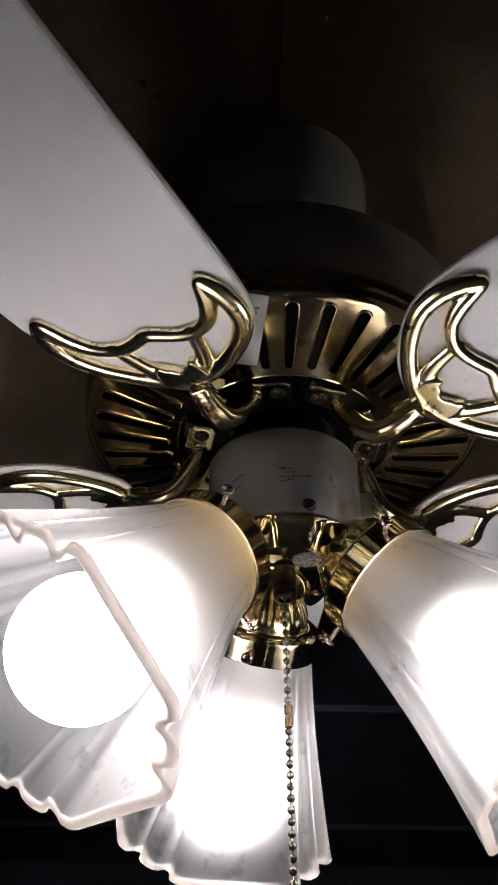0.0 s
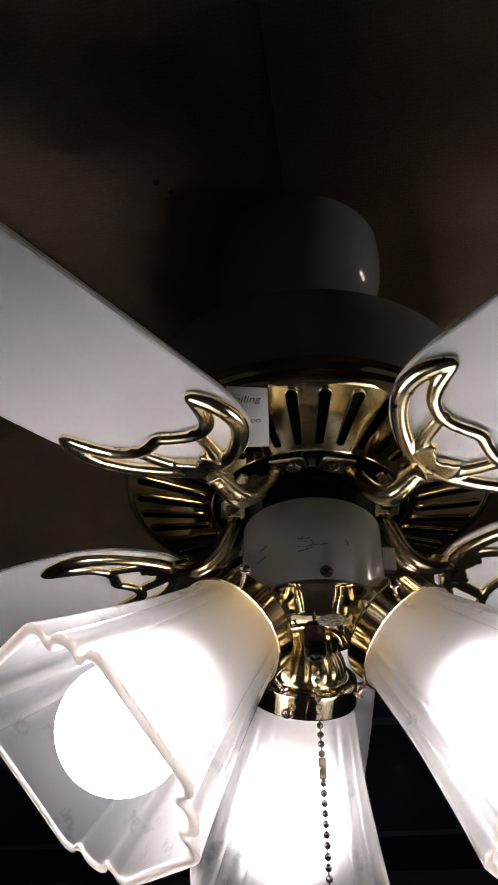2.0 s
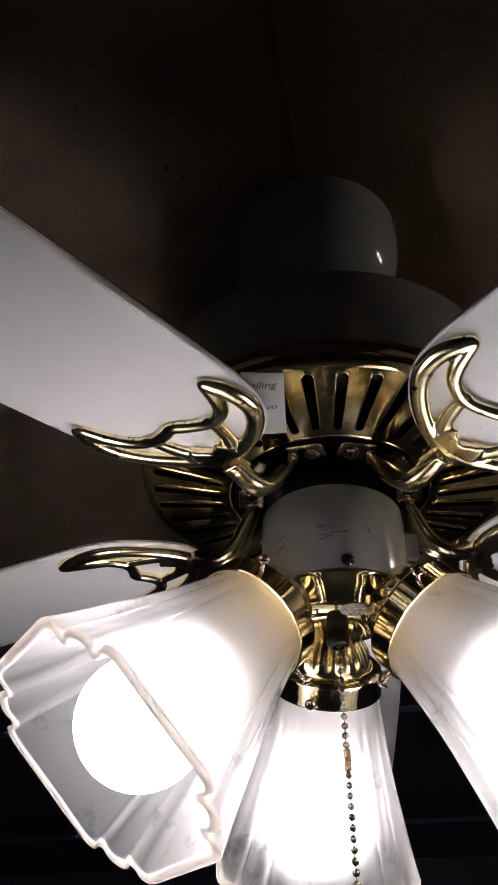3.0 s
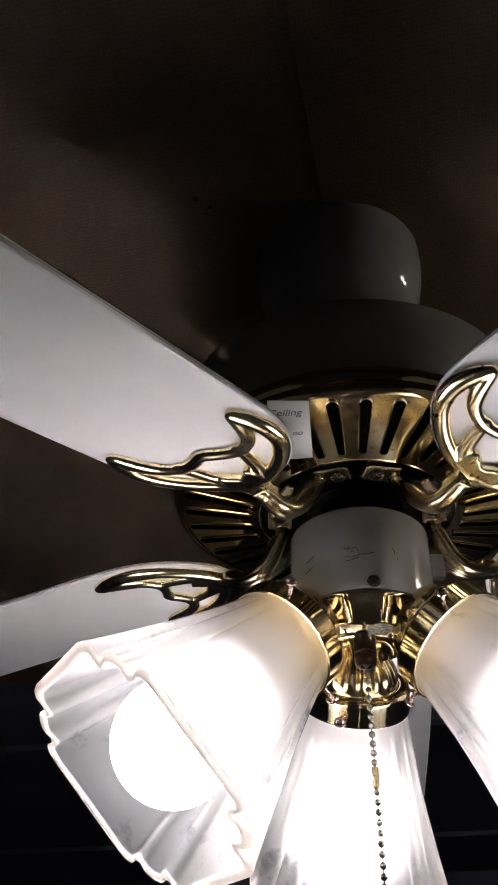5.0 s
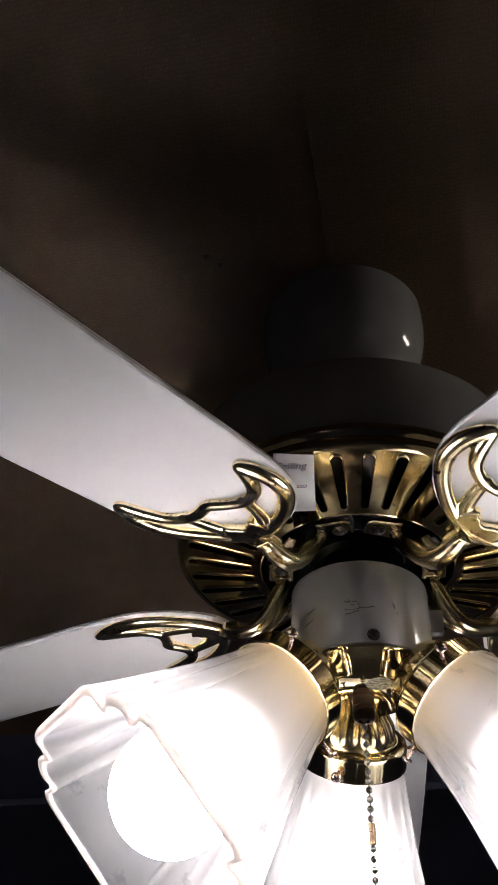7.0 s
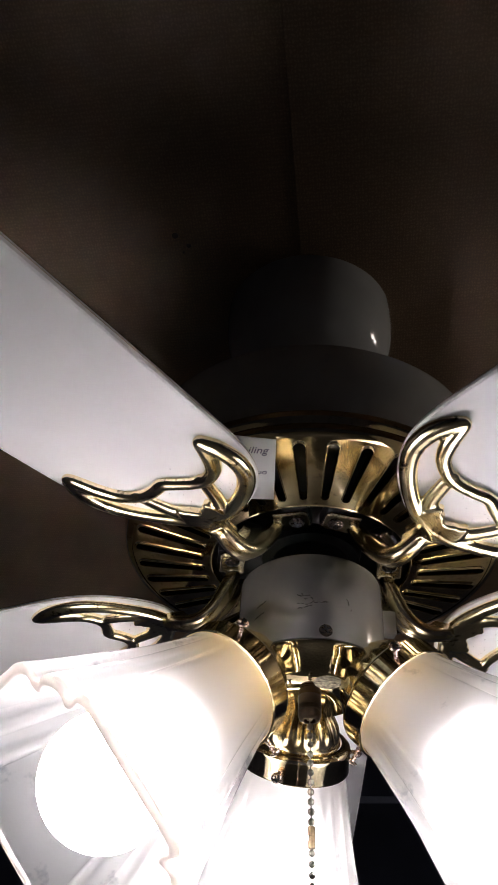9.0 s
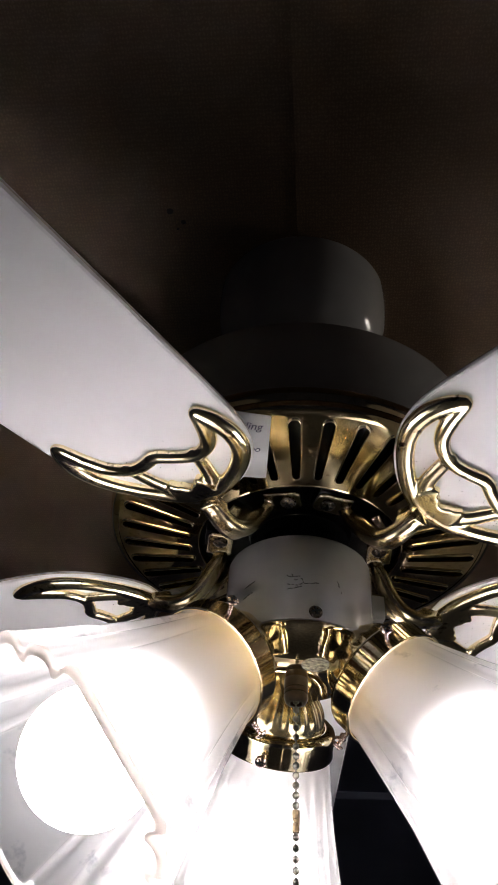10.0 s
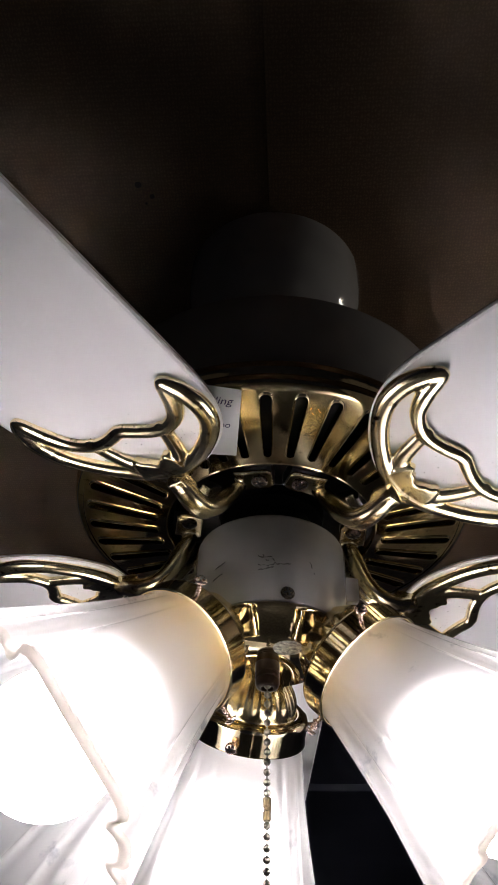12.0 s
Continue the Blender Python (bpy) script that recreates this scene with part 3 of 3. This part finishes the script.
def mouth_radius(a):
    """Polar outline of the mouth: four flats, and corners pleated into three lobes."""
    a = (a + math.pi / 4) % (math.pi / 2) - math.pi / 4
    a = abs(a)
    edge = math.atan2(FLAT, APOTHEM)
    if a < edge * 0.93:
        return APOTHEM / math.cos(a)
    u = (a - edge * 0.93) / (math.pi / 4 - edge * 0.93)
    top = APOTHEM / math.cos(edge * 0.93)
    keys = [(0, top), (0.16, top + 0.0012), (0.32, top + 0.0006), (0.50, 0.0774), (0.62, 0.0772), (0.78, 0.0832), (1.0, 0.0840)]
    for (u0, r0), (u1, r1) in zip(keys, keys[1:]):
        if u <= u1:
            f = (u - u0) / (u1 - u0)
            f = f * f * (3 - 2 * f)
            return r0 + (r1 - r0) * f
    return keys[-1][1]


def shade_mesh(turn):
    bm = bmesh.new()
    seg, rows, thick = 192, 26, 0.0072
    neck = 0.0398

    def radius(a, u):
        flare = 0.84 * u + 0.16 * u ** 2.6
        mix = min(1, u * 1.5) ** 0.9
        m = mouth_radius(a - turn)
        body = neck + (APOTHEM + 0.004 - neck) * flare
        shape = m / (APOTHEM + 0.004)
        return body * (1 + (shape - 1) * mix)

    outer, inner = [], []
    zs = [-0.010, -0.004] + [MOUTH * i / rows for i in range(rows)] + [MOUTH - 0.0022, MOUTH]
    for z in zs:
        u = max(0, z / MOUTH)
        outer.append([(radius(TAU * k / seg, u), TAU * k / seg, z) for k in range(seg)])
        wall = thick * (0.62 + 0.38 * u)
        inner.append([(radius(TAU * k / seg, u) - wall, TAU * k / seg, z) for k in range(seg)])
    lip = [[(r - thick * 0.15, a, z + 0.0012) for r, a, z in outer[-1]], [(r - thick * 0.5, a, z + 0.0018) for r, a, z in outer[-1]], [(r - thick * 0.85, a, z + 0.0012) for r, a, z in outer[-1]]]
    loops = outer + lip + inner[::-1]
    rings = [[bm.verts.new((r * math.cos(a), r * math.sin(a), z)) for r, a, z in row] for row in loops]
    first = len(outer) - 1
    for i, (a, b) in enumerate(zip(rings, rings[1:] + rings[:1])):
        for k in range(seg):
            bm.faces.new((a[k], a[(k + 1) % seg], b[(k + 1) % seg], b[k])).material_index = 1 if first - 1 <= i <= first + len(lip) else 0
    return bm


def lamp_holder(az, rc, zc, tilt, turn, screws, lean=(0, 0)):
    m = holder_frame(az, rc, zc, tilt)
    bm = bmesh.new()
    R = COLLAR_R
    lathe(bm, [(R - 0.0014, -0.0010), (R - 0.0006, -0.0004), (R + 0.0005, -0.0008), (R + 0.0004, -0.0020), (R - 0.0002, -0.0034), (R - 0.0002, -0.0158), (R - 0.0012, -0.0184), (R - 0.0040, -0.0201), (R - 0.0075, -0.0205), (R - 0.0075, -0.0186), (R - 0.0014, -0.0158), (R - 0.0014, -0.0010)], 72)
    collar = part("lamp_collar", bm, BRASS_COLLAR, fan, "polished brass collar holding a glass shade")
    collar.matrix_basis = m
    bm = bmesh.new()
    cup = spline([(R - 0.0085, -0.0196), (0.0322, -0.0205), (0.0316, -0.0250), (0.0298, -0.0310), (0.0264, -0.0372), (0.0218, -0.0430), (0.0174, -0.0485), (0.0146, -0.0550), (0.0135, -0.0620)], 4)
    lathe(bm, [tuple(p) for p in cup], 120, lambda a, r, z: 0.0008 * math.cos(17 * a) * max(0, 1 - abs((z + 0.036) / 0.014) ** 3) if abs(z + 0.036) < 0.014 else 0)
    part("fluted_cup", bm, BRASS_KIT, collar, "fluted brass socket cup")
    for a in screws:
        bm = bmesh.new()
        screw(bm, pose(0, 0, -0.0085, 0, 0, a) @ pose(R + 0.0095, 0, 0, 0, 90, 0), 0.0042, 0.014, 0.0017, 0.0026)
        part("thumb_screw", bm, [STEEL, BLACK], collar, "copper-coloured shade screw")
    sh = part("glass_shade", shade_mesh(turn), [GLASS, GLASS_RIM], fan, "square frosted glass tulip shade with pleated corners", angle=60)
    sh.matrix_basis = m
    bm = bmesh.new()
    rb, cb = 0.0386, 0.1010
    prof = [(0, cb + rb)] + [(rb * math.sin(t), cb + rb * math.cos(t)) for t in (math.pi * i / 20 for i in range(1, 16))] + [(0.0235, cb - 0.040), (0.0185, cb - 0.052)]
    lathe(bm, prof, 48)
    bulb = part("bulb", bm, GLOW, fan, "lit white globe bulb")
    bulb.matrix_basis = m @ pose(*lean, 0)
    bm = bmesh.new()
    lathe(bm, [(0.0188, cb - 0.051), (0.0188, cb - 0.066), (0.0150, cb - 0.070), (0.0150, -0.020), (0, -0.020)], 32)
    part("bulb_base", bm, WHITE, bulb, "white bulb base")


lamp_holder(-48.1, 0.0756, -0.1226, 43.9, 0.0, (123, 3, 243), (0.0015, -0.0045))
lamp_holder(72.8, 0.0680, -0.1200, 42.2, 0.0, (251, 11, 131))
lamp_holder(195.0, 0.0700, -0.1222, 46.0, 0.0, (20.7, 260, 140))

# ---- globe lamps added out of view, for the unseen source of the canopy's glint ----
def added_lamp(x, y, z):
    top = new("added_lamp")
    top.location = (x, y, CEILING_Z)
    tagged(top, "small lit white globe lamp, added out of view for the canopy glint", "lamp")
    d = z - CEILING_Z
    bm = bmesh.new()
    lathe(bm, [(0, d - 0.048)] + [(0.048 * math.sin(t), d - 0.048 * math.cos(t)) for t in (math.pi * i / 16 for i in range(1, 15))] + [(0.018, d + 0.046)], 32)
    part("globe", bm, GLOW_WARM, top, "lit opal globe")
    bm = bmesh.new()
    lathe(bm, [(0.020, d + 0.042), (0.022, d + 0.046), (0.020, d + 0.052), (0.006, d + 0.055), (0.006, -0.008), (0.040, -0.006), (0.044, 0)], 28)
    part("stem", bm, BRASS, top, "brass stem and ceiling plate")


added_lamp(0.95, 0.10, 2.325)
added_lamp(0.99, 0.22, 2.330)

# ---- price tag stuck to the vent plate ----
bm = bmesh.new()
slab(bm, [(-0.0125, -0.0285), (0.018, -0.0280), (0.0175, 0.0275), (-0.0105, 0.0300)], -0.0002, 0.0002, 0.0001)
price_tag = part("price_tag", bm, PAPER)
tagged(price_tag, "small white handwritten paper tag stuck to the brass vent plate", "tag")
TAG = pose(-0.0355, -0.1180, FAN_Z + 0.0078, 180, 0, 0) @ pose(0, 0, 0, -8, 0, -7)
price_tag.matrix_basis = TAG


def writing(text, size, x, y):
    cu = bpy.data.curves.new("writing", "FONT")
    cu.body, cu.size, cu.extrude, cu.shear = text, size, 0.00004, 0.25
    tmp = bpy.data.objects.new("writing", cu)
    me = bpy.data.meshes.new_from_object(tmp)
    bpy.data.objects.remove(tmp)
    me.materials.clear()
    me.materials.append(INK)
    ob = new("handwriting", me)
    ob.parent = price_tag
    ob.matrix_basis = pose(x, y, 0.0003)
    tagged(ob, "handwritten ink words")


writing("Ceiling", 0.0086, -0.0118, 0.0150)
writing("oo", 0.0068, 0.0045, -0.0040)
